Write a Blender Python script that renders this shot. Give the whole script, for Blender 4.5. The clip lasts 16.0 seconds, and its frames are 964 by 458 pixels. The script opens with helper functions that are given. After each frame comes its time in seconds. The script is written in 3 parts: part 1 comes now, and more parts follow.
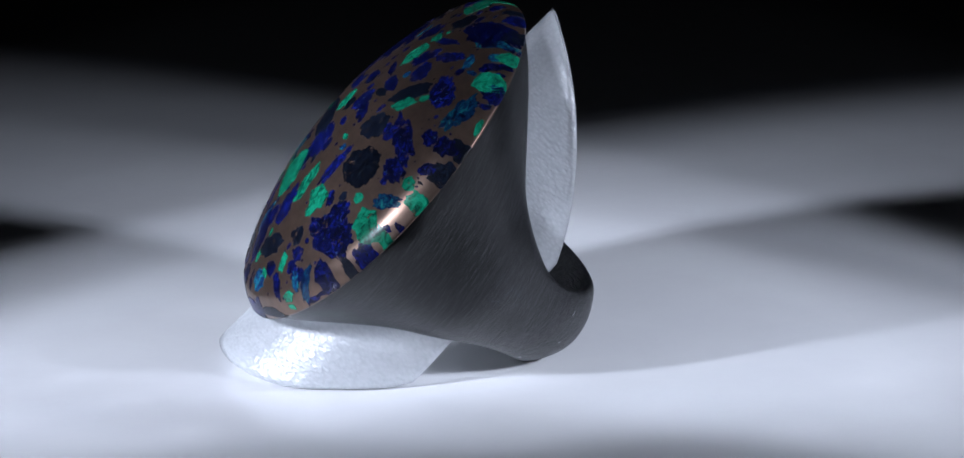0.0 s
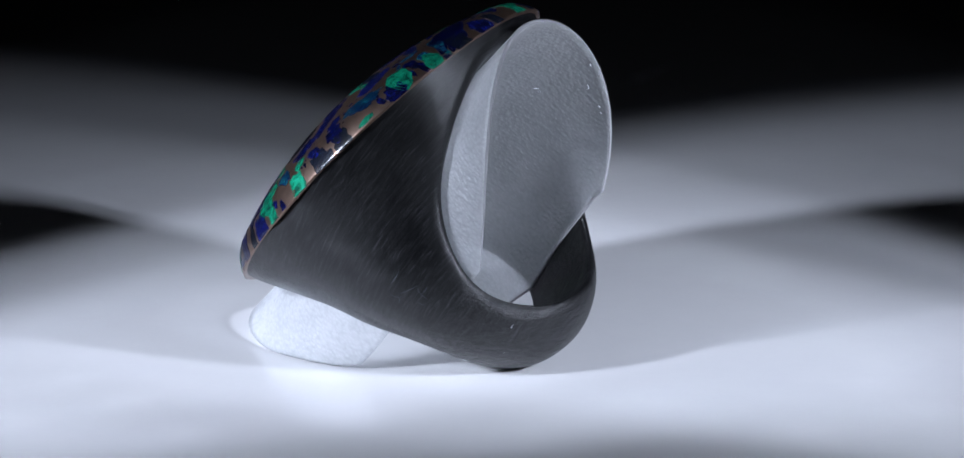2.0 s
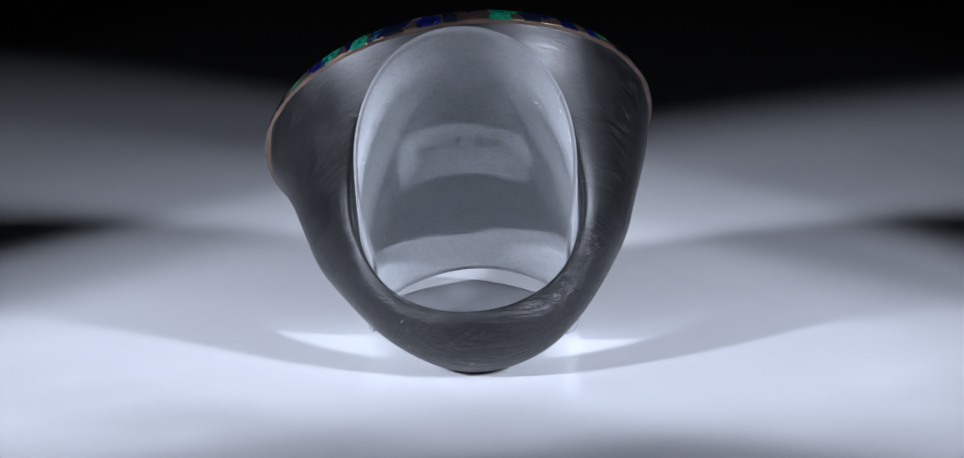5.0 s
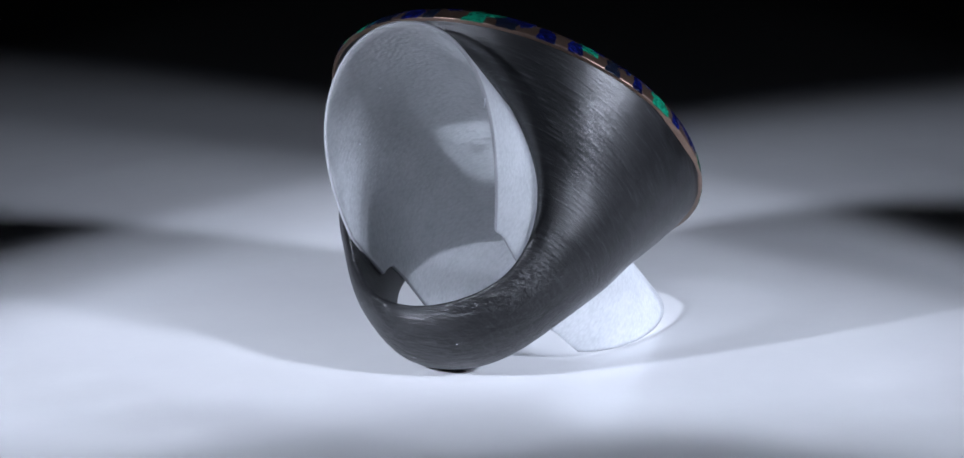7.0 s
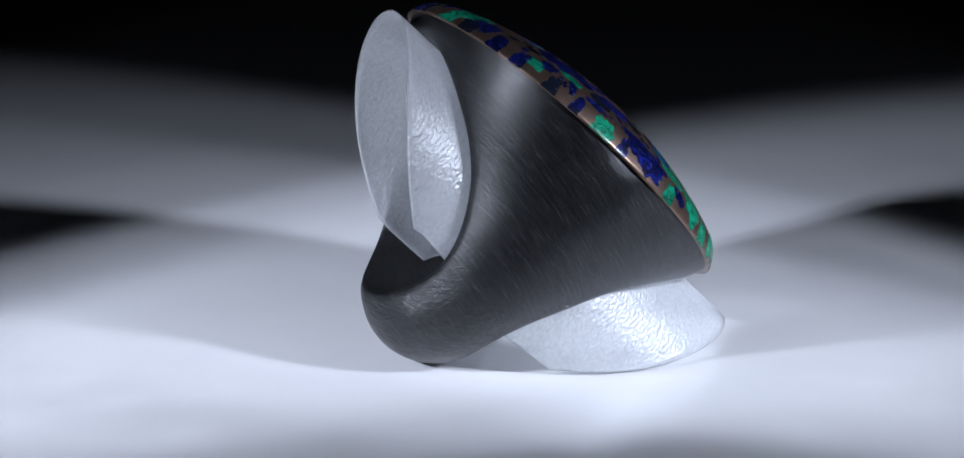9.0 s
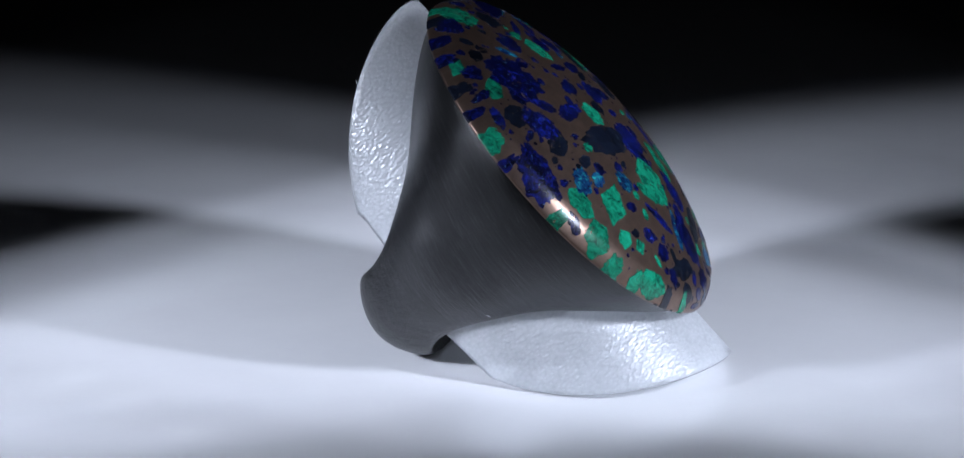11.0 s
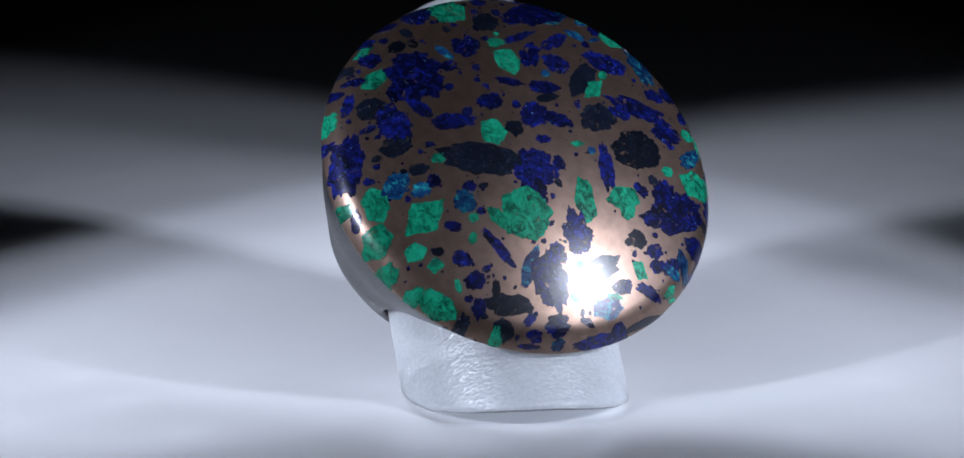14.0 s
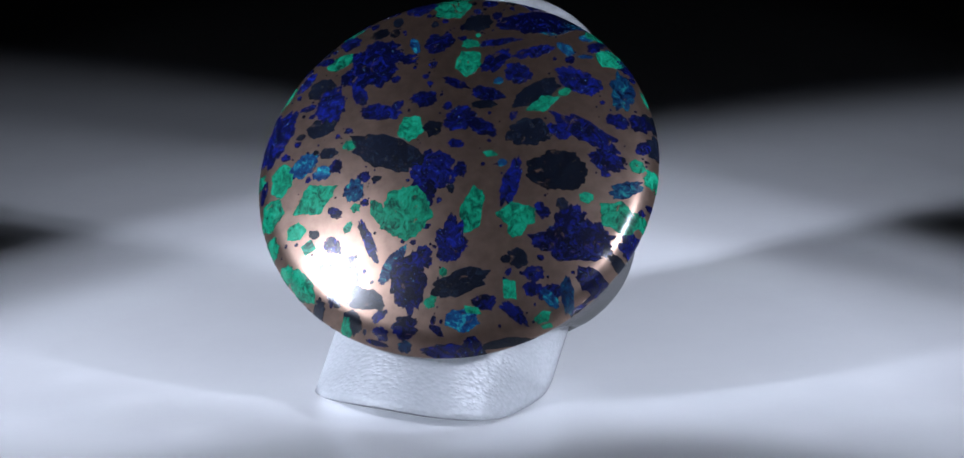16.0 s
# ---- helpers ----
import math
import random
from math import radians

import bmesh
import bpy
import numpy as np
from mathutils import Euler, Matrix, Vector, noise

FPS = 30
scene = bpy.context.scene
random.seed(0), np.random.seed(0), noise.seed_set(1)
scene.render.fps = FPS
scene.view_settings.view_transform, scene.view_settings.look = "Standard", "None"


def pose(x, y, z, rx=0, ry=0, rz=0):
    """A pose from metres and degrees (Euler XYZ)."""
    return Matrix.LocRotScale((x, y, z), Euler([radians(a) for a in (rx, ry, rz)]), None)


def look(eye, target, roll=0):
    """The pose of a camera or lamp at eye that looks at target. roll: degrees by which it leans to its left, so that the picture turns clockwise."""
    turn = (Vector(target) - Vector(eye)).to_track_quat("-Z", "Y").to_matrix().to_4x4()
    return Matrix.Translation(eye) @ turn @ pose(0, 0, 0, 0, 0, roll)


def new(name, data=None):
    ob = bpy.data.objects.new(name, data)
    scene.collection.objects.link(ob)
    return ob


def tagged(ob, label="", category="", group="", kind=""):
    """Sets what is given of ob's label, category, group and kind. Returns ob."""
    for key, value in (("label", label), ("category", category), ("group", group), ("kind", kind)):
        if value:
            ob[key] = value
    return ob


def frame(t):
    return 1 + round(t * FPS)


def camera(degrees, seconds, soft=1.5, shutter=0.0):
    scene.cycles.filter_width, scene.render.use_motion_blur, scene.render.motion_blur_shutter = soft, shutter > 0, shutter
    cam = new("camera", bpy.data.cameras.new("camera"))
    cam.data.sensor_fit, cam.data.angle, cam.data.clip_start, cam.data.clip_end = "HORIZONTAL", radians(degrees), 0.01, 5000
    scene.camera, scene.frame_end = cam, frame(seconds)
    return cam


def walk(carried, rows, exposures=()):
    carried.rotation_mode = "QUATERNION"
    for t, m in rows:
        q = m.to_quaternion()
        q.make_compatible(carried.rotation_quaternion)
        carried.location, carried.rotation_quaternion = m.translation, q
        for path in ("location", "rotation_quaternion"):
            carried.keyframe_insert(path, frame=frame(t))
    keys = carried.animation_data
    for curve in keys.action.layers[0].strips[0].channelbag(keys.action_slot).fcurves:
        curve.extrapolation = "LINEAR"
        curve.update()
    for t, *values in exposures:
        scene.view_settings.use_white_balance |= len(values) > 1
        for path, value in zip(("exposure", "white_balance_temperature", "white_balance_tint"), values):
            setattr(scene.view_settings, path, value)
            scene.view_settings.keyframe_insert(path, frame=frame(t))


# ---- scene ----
cam = camera(12.935, 16.0, soft=1.5)
EYE = Vector((0.0, -0.345, 0.1034))
AIM = EYE + Vector((0.00118, 0.96583, -0.25915))
walk(cam, [(0.0, look(EYE, AIM, -0.448)), (16.0, look(EYE, AIM, -0.448))])

MM = 0.001
SPIN = -18.3964          # degrees a second, about the turntable's axis

# ---- world and lamps ----
world = bpy.data.worlds.new("dark_studio")
scene.world = world
world.use_nodes = True
world.node_tree.nodes["Background"].inputs[0].default_value = (0.55, 0.65, 1.0, 1)
world.node_tree.nodes["Background"].inputs[1].default_value = 0.004
scene.view_settings.exposure = 0.0


def led_lamp(name, azimuth, reach, height, aim, half, watts, blend, streaks, pitch=0.005, colour=(0.748, 0.82, 1.01)):
    """A cold white lamp of six close diodes, reach metres from the axis at that azimuth, its cone aimed at a spot on
    the platter (mm); extra narrow spots, aimed at the places in streaks (mm), imitate faint streaks in its beam.
    """
    a = radians(azimuth)
    face = look((reach * math.cos(a), reach * math.sin(a), height), (aim[0] * MM, aim[1] * MM, 0))
    # six beams, and an added wide, weak fill spot that lifts the dark round them
    for u, v, wide_by, share in ((-1, -1.2, 1.0, 0.165), (1, -1.2, 0.93, 0.165), (-1, 0, 0.97, 0.165), (1, 0, 1.05, 0.165), (-1, 1.2, 0.89, 0.165), (1, 1.2, 1.02, 0.165), (0, 0, 2.6, 0.007)):
        data = bpy.data.lights.new(name, "SPOT")
        data.spot_size, data.spot_blend, data.energy = radians(2 * half * wide_by), blend, watts * share
        data.shadow_soft_size, data.color = 0.0035, colour
        new(name, data).matrix_world = face @ Matrix.Translation((u * pitch, v * pitch, 0)) @ pose(0, 0, 0, 0.5 * v, -0.5 * u, 0)
    # added narrow spots, no diodes of the lamp, that lay streaks on the platter
    for x, y in streaks:
        data = bpy.data.lights.new(name, "SPOT")
        data.spot_size, data.spot_blend, data.energy = radians(1.05), 1.0, watts * 0.15
        data.shadow_soft_size, data.color = 0.001, colour
        new(name, data).matrix_world = look(face.translation, (x * MM, y * MM, 0))


led_lamp("lamp_left", -145, 0.18, 0.09, (-12.3, 9.5), 10.2, 2.85, 0.24, ((-34, -6), (-30, -13), (-37, -18), (-24, -21)))
led_lamp("lamp_right", -36, 0.18, 0.09, (12.0, 10.6), 10.2, 2.52, 0.24, ((33, -9), (36, -17), (27, -21)))


# ---- materials ----
def material(name):
    m = bpy.data.materials.new(name)
    m.use_nodes = True
    t = m.node_tree
    return m, t, t.nodes["Principled BSDF"]


def node(t, kind, **values):
    n = t.nodes.new(kind)
    for key, value in values.items():
        n.inputs[key.replace("_", " ")].default_value = value
    return n


def coords(t, scale=(1, 1, 1), kind="Object"):
    c, m = t.nodes.new("ShaderNodeTexCoord"), t.nodes.new("ShaderNodeMapping")
    m.inputs["Scale"].default_value = scale
    t.links.new(c.outputs[kind], m.inputs["Vector"])
    return m.outputs["Vector"]


def ramp(t, source, *stops):
    r = t.nodes.new("ShaderNodeValToRGB")
    while len(r.color_ramp.elements) < len(stops):
        r.color_ramp.elements.new(0.5)
    for e, (place, colour) in zip(r.color_ramp.elements, stops):
        e.position, e.color = place, (*colour, 1) if len(colour) == 3 else colour
    t.links.new(source, r.inputs["Fac"])
    return r.outputs["Color"]


def grey(v):
    return (v, v, v)


def noise_of(t, vector, scale, detail=4, rough=0.6, distortion=0.0):
    n = node(t, "ShaderNodeTexNoise", Scale=scale, Detail=detail, Roughness=rough, Distortion=distortion)
    t.links.new(vector, n.inputs["Vector"])
    return n.outputs["Fac"]


def bump(t, shader, height, strength, distance):
    b = node(t, "ShaderNodeBump", Strength=strength, Distance=distance)
    t.links.new(height, b.inputs["Height"])
    t.links.new(b.outputs["Normal"], shader.inputs["Normal"])


def platter_material():
    m, t, s = material("white_acrylic")
    v = coords(t)
    t.links.new(ramp(t, noise_of(t, v, 40, 5), (0.3, (0.76, 0.76, 0.77)), (0.7, (0.82, 0.82, 0.82))), s.inputs["Base Color"])
    t.links.new(ramp(t, noise_of(t, v, 90, 4), (0.3, grey(0.09)), (0.7, grey(0.15))), s.inputs["Roughness"])
    s.inputs["Specular IOR Level"].default_value = 0.33
    bump(t, s, noise_of(t, v, 700, 3), 0.05, 0.0002)
    return m


def plain_dark(name, value, rough):
    m, t, s = material(name)
    v = coords(t)
    t.links.new(ramp(t, noise_of(t, v, 12, 5), (0.3, grey(value * 0.8)), (0.7, grey(value * 1.2))), s.inputs["Base Color"])
    s.inputs["Roughness"].default_value = rough
    bump(t, s, noise_of(t, v, 300, 3), 0.3, 0.0005)
    return m


def body_material():
    """Matt black, filed round the axis of the stone: short scratches that run round it."""
    m, t, s = material("brushed_black")
    stroke, sep = t.nodes.new("ShaderNodeMapping"), t.nodes.new("ShaderNodeSeparateXYZ")
    stroke.inputs["Rotation"].default_value = (radians(-12), 0, 0)          # the strokes lie steeper than the rim
    t.links.new(coords(t), stroke.inputs["Vector"])
    t.links.new(stroke.outputs["Vector"], sep.inputs[0])
    angle = t.nodes.new("ShaderNodeMath")
    angle.operation = "ARCTAN2"
    t.links.new(sep.outputs["Y"], angle.inputs[0])
    t.links.new(sep.outputs["X"], angle.inputs[1])
    join = t.nodes.new("ShaderNodeCombineXYZ")
    deep = t.nodes.new("ShaderNodeMath")
    deep.operation, deep.inputs[1].default_value = "MULTIPLY", 800.0
    t.links.new(sep.outputs["Z"], deep.inputs[0])
    slow = t.nodes.new("ShaderNodeMath")
    slow.operation, slow.inputs[1].default_value = "MULTIPLY", 0.9
    t.links.new(angle.outputs[0], slow.inputs[0])
    t.links.new(slow.outputs[0], join.inputs["X"])
    t.links.new(deep.outputs[0], join.inputs["Y"])
    scratch = noise_of(t, join.outputs[0], 6.0, 6, 0.75, 0.4)
    fine = noise_of(t, coords(t, (1, 1, 1)), 2500, 3)
    stain = noise_of(t, coords(t), 160, 4)
    t.links.new(ramp(t, scratch, (0.44, (0.002, 0.0022, 0.0027)), (0.56, (0.009, 0.0092, 0.010)), (0.70, (0.036, 0.036, 0.040))), s.inputs["Base Color"])
    t.links.new(ramp(t, stain, (0.3, grey(0.28)), (0.7, grey(0.38))), s.inputs["Roughness"])
    s.inputs["Specular IOR Level"].default_value = 0.5
    worn = t.nodes.new("ShaderNodeMath")
    worn.operation = "MULTIPLY"
    t.links.new(scratch, worn.inputs[0])
    t.links.new(ramp(t, noise_of(t, coords(t), 130, 2), (0.38, grey(0.55)), (0.62, grey(1.25))), worn.inputs[1])
    mix = t.nodes.new("ShaderNodeMath")
    mix.operation = "ADD"
    t.links.new(worn.outputs[0], mix.inputs[0])
    faint = t.nodes.new("ShaderNodeMath")
    faint.operation, faint.inputs[1].default_value = "MULTIPLY", 0.15
    t.links.new(fine, faint.inputs[0])
    t.links.new(faint.outputs[0], mix.inputs[1])
    # deeper file marks across the foot of the shank
    file_marks = noise_of(t, coords(t, (0.13, 1, 1)), 1900, 5, 0.7, 0.6)
    low = t.nodes.new("ShaderNodeMapRange")
    low.inputs["From Min"].default_value, low.inputs["From Max"].default_value = -0.0145, -0.0195
    t.links.new(sep.outputs["Z"], low.inputs["Value"])
    cut = t.nodes.new("ShaderNodeMath")
    cut.operation = "MULTIPLY"
    t.links.new(file_marks, cut.inputs[0])
    t.links.new(low.outputs["Result"], cut.inputs[1])
    both = t.nodes.new("ShaderNodeMath")
    both.operation = "MULTIPLY_ADD"
    both.inputs[1].default_value = 6.0
    t.links.new(cut.outputs[0], both.inputs[0])
    t.links.new(mix.outputs[0], both.inputs[2])
    bump(t, s, both.outputs[0], 0.38, 0.00016)
    return m


def copper_material():
    m, t, s = material("polished_copper_matrix")
    v = coords(t)
    t.links.new(ramp(t, noise_of(t, v, 900, 5), (0.25, (0.135, 0.086, 0.062)), (0.75, (0.225, 0.143, 0.104))), s.inputs["Base Color"])
    s.inputs["Metallic"].default_value = 0.86
    t.links.new(ramp(t, noise_of(t, coords(t, (0.6, 5, 1)), 1500, 5), (0.3, grey(0.29)), (0.7, grey(0.40))), s.inputs["Roughness"])
    s.inputs["Coat Weight"].default_value = 0.4
    s.inputs["Coat Roughness"].default_value = 0.48
    bump(t, s, noise_of(t, coords(t, (0.5, 6, 1)), 2200, 4), 0.10, 0.00005)
    return m


def chip_material(name, low, high, vein, stretch, fleck, spread=(0.55, 1.35)):
    m, t, s = material(name)
    mix = t.nodes.new("ShaderNodeMix")
    mix.data_type = "RGBA"
    v = coords(t, stretch)
    info = t.nodes.new("ShaderNodeObjectInfo")
    add = t.nodes.new("ShaderNodeVectorMath")
    shift = t.nodes.new("ShaderNodeMath")
    shift.operation, shift.inputs[1].default_value = "MULTIPLY", 0.2
    t.links.new(info.outputs["Random"], shift.inputs[0])
    t.links.new(v, add.inputs[0])
    t.links.new(shift.outputs[0], add.inputs[1])
    t.links.new(ramp(t, noise_of(t, add.outputs[0], 1250, 8, 0.78, 0.9), (0.40, low), (0.53, high), (0.68, vein)), mix.inputs["A"])
    speck = noise_of(t, add.outputs[0], 5200, 2, 0.5)
    t.links.new(ramp(t, speck, (0.685, grey(0)), (0.72, grey(1))), mix.inputs["Factor"])
    mix.inputs["B"].default_value = (*fleck, 1)
    tone, vary = t.nodes.new("ShaderNodeHueSaturation"), t.nodes.new("ShaderNodeMapRange")
    vary.inputs["To Min"].default_value, vary.inputs["To Max"].default_value = spread
    t.links.new(info.outputs["Random"], vary.inputs["Value"])
    t.links.new(vary.outputs["Result"], tone.inputs["Value"])
    t.links.new(mix.outputs["Result"], tone.inputs["Color"])
    # threads of the copper matrix that run through the splinter
    thread = ramp(t, noise_of(t, add.outputs[0], 800, 7, 0.7, 1.5), (0.63, grey(0)), (0.65, grey(1)))
    matrix = t.nodes.new("ShaderNodeMix")
    matrix.data_type = "RGBA"
    matrix.inputs["B"].default_value = (0.22, 0.136, 0.098, 1)
    t.links.new(thread, matrix.inputs["Factor"])
    t.links.new(tone.outputs["Color"], matrix.inputs["A"])
    t.links.new(matrix.outputs["Result"], s.inputs["Base Color"])
    t.links.new(ramp(t, thread, (0, grey(0)), (1, grey(0.8))), s.inputs["Metallic"])
    s.inputs["Roughness"].default_value = 0.26
    s.inputs["Specular IOR Level"].default_value = 0.38
    bump(t, s, noise_of(t, add.outputs[0], 2200, 4), 0.12, 0.00006)
    return m


def plastic_material():
    """Thin frosted film with an orange-peel face: part of the light goes straight through, part is scattered."""
    m, t, s = material("frosted_plastic")
    t.nodes.remove(s)
    v = coords(t)
    grain = node(t, "ShaderNodeBump", Strength=0.9, Distance=0.00019)
    peel = node(t, "ShaderNodeTexVoronoi", Scale=4300.0, Randomness=1.0)
    peel.feature = "SMOOTH_F1"
    t.links.new(coords(t, (0.6, 1, 0.6)), peel.inputs["Vector"])
    mix = t.nodes.new("ShaderNodeMath")
    mix.operation = "MULTIPLY"
    t.links.new(peel.outputs["Distance"], mix.inputs[0])
    t.links.new(ramp(t, noise_of(t, v, 2600, 3), (0.2, grey(0.35)), (0.8, grey(0.75))), mix.inputs[1])
    t.links.new(mix.outputs[0], grain.inputs["Height"])
    clear = node(t, "ShaderNodeBsdfTransparent", Color=(0.96, 0.97, 0.98, 1))
    white, milk = node(t, "ShaderNodeBsdfDiffuse", Color=(0.84, 0.86, 0.87, 1)), node(t, "ShaderNodeBsdfTranslucent", Color=(0.95, 0.965, 0.975, 1))
    gloss = node(t, "ShaderNodeBsdfGlossy", Color=(1, 1, 1, 1))
    t.links.new(ramp(t, noise_of(t, v, 500, 4), (0.3, grey(0.32)), (0.7, grey(0.41))), gloss.inputs["Roughness"])
    for n in (white, milk, gloss):
        t.links.new(grain.outputs["Normal"], n.inputs["Normal"])
    thin = t.nodes.new("ShaderNodeMath")          # the film is clearer where the peel is thin
    thin.operation, thin.inputs[1].default_value = "MULTIPLY_ADD", 0.2
    one, two, three = node(t, "ShaderNodeMixShader", Fac=0.66), node(t, "ShaderNodeMixShader"), node(t, "ShaderNodeMixShader", Fac=0.07)
    t.links.new(ramp(t, noise_of(t, v, 260, 4), (0.3, grey(0.47)), (0.7, grey(0.55))), thin.inputs[2])
    t.links.new(mix.outputs[0], thin.inputs[0])
    t.links.new(thin.outputs[0], two.inputs["Fac"])
    for mixer, a, b in ((one, white, milk), (two, one, clear), (three, two, gloss)):
        t.links.new(a.outputs[0], mixer.inputs[1])
        t.links.new(b.outputs[0], mixer.inputs[2])
    t.links.new(three.outputs[0], t.nodes["Material Output"].inputs["Surface"])
    return m


def paper_material(name, colour):
    m, t, s = material(name)
    t.links.new(ramp(t, noise_of(t, coords(t), 900, 4), (0.3, tuple(c * 0.94 for c in colour)), (0.7, colour)), s.inputs["Base Color"])
    s.inputs["Roughness"].default_value = 0.8
    return m


PLATTER, TABLE, WALL = platter_material(), plain_dark("black_tabletop", 0.02, 0.6), plain_dark("black_cloth", 0.006, 0.9)
BLACK, COPPER, PLASTIC = body_material(), copper_material(), plastic_material()
GREEN = chip_material("malachite", (0.002, 0.04, 0.025), (0.004, 0.19, 0.10), (0.014, 0.30, 0.175), (1, 0.75, 1), (0.003, 0.035, 0.022), (0.75, 1.1))
BLUE = chip_material("azurite", (0.0015, 0.002, 0.007), (0.0025, 0.004, 0.045), (0.006, 0.014, 0.20), (1, 1, 1), (0.06, 0.13, 0.24))
NAVY = chip_material("dark_cuprite", (0.002, 0.003, 0.005), (0.004, 0.006, 0.014), (0.010, 0.018, 0.026), (1, 1, 1), (0.06, 0.05, 0.03))
TEAL = chip_material("chrysocolla_mix", (0.002, 0.005, 0.03), (0.004, 0.035, 0.10), (0.02, 0.33, 0.28), (1, 1, 1), (0.01, 0.02, 0.08))
CUT = paper_material("cut_plastic_edge", (0.30, 0.30, 0.31))
LINT, SCUFF = paper_material("white_lint", (0.75, 0.77, 0.80)), paper_material("pale_scuff", (0.045, 0.055, 0.07))
PAPER, INK = paper_material("white_paper", (0.82, 0.81, 0.78)), paper_material("grey_ink", (0.01, 0.01, 0.012))


# ---- meshes ----
def part(name, bm, mat, parent=None, label="", smooth=True):
    bmesh.ops.recalc_face_normals(bm, faces=bm.faces)
    data = bpy.data.meshes.new(name)
    bm.to_mesh(data)
    bm.free()
    data.materials.append(mat)
    data.polygons.foreach_set("use_smooth", [smooth] * len(data.polygons))
    ob = new(name, data)
    ob.parent = parent
    return tagged(ob, label)


def smooth_of(xs, ys, span=1.2):
    """A round-ended curve through the table, evened out over the span."""
    square = [y * y for y in ys]

    def curve(v):
        reach = min(span, v - xs[0])
        return math.sqrt(float(np.mean(np.interp(v + np.linspace(-reach, reach, 11), xs, square)))) if reach > 0 else 0.0
    return curve


def revolve(profile, steps):
    """Rings of (radius, height) turned about z."""
    bm = bmesh.new()
    rows = []
    for r, z in profile:
        if r < 1e-9:
            rows.append([bm.verts.new((0, 0, z))])
        else:
            rows.append([bm.verts.new((r * math.cos(2 * math.pi * k / steps), r * math.sin(2 * math.pi * k / steps), z)) for k in range(steps)])
    for a, b in zip(rows, rows[1:]):
        for k in range(steps):
            q = [a[k % len(a)], a[(k + 1) % steps % len(a)], b[(k + 1) % steps % len(b)], b[k % len(b)]]
            bm.faces.new(list(dict.fromkeys(q)))
    return bm


def slab(x0, x1, y0, y1, z0, z1):
    bm = bmesh.new()
    bmesh.ops.create_cube(bm, size=1, matrix=Matrix.Translation(((x0 + x1) / 2, (y0 + y1) / 2, (z0 + z1) / 2)) @ Matrix.Diagonal((x1 - x0, y1 - y0, z1 - z0, 1)))
    return bm


# ---- the dark studio round the turntable ----
def studio():
    tagged(part("floor", slab(-1.2, 1.2, -1.2, 1.2, -0.06, -0.03), TABLE, smooth=False), "black matt table surface under the turntable", "table surface", kind="structure")
    for name, box in (("wall_north", (-1.2, 1.2, 1.2, 1.25, -0.03, 1.4)), ("wall_south", (-1.2, 1.2, -1.25, -1.2, -0.03, 1.4)),
                      ("wall_east", (1.2, 1.25, -1.2, 1.2, -0.03, 1.4)), ("wall_west", (-1.25, -1.2, -1.2, 1.2, -0.03, 1.4))):
        tagged(part(name, slab(*box), WALL, smooth=False), "unlit black cloth backdrop wall", "wall", kind="structure")
    tagged(part("ceiling", slab(-1.2, 1.2, -1.2, 1.2, 1.4, 1.43), WALL, smooth=False), "unlit black ceiling", "ceiling", kind="structure")


def make_turntable():
    base = tagged(new("turntable"), "round white glossy acrylic turntable platter on dark base", "turntable")
    r, top = 0.29, -0.00027
    part("platter", revolve([(0, top), (0.1, top), (r - 0.002, top), (r - 0.0006, top - 0.0006), (r, -0.002), (r, -0.010), (r - 0.002, -0.012), (0, -0.012)], 128), PLATTER, base)
    part("foot", revolve([(0, -0.0125), (0.2, -0.0125), (0.205, -0.015), (0.205, -0.030), (0, -0.030)], 96), TABLE, base, "black base of the turntable")
    return base


# ---- the ring: x to the right and y up across the stone as seen from its front, z out of its face, all in mm ----
def seat(rim, azimuth, rise):
    """The frame of a disc whose face looks towards an azimuth and rises from the level, in degrees."""
    a, e = radians(azimuth), radians(rise)
    normal = Vector((math.cos(a) * math.cos(e), math.sin(a) * math.cos(e), math.sin(e)))
    right = Vector((-math.sin(a), math.cos(a), 0))
    return Matrix.Translation(Vector(rim) * MM) @ Matrix((right, normal.cross(right), normal)).transposed().to_4x4()


SEAT = seat((-8.79, -2.04, 18.3), 189.4, 44.76)          # the band and its finger hole
CROWN = SEAT.inverted() @ seat((-8.81, -1.99, 18.11), 191.66, 42.98)          # the stone sits a little askew on the band
TWIST, SKEW = Matrix.Rotation(radians(-6.5), 4, "Z"), Matrix.Rotation(radians(-7.7), 4, "Z")      # the finger hole's axis against the stone's upright
RIM_X, RIM_Y, DOME, RISE = 16.6, 16.7, 36.7, 3.74
HOLE_Z, HOLE_R = -11.9, 9.35

LEVELS = [-24.0, -23.6, -22.9, -21.9, -20.3, -18.4, -15.5, -12.5, -9, -5, -2, 0]
wide_right = smooth_of(LEVELS, [0, 2.8, 4.2, 5.5, 7.6, 9.3, 11.2, 13.0, 14.0, 15.0, 16.2, 16.75])
wide_left = smooth_of(LEVELS, [0, 3.4, 5.1, 6.6, 8.3, 9.8, 11.7, 13.4, 14.4, 15.7, 16.35, 16.7])
front = smooth_of(LEVELS, [0, 2.0, 3.35, 4.45, 5.55, 6.45, 8.0, 9.5, 11.4, 14.1, 16.05, 16.8])
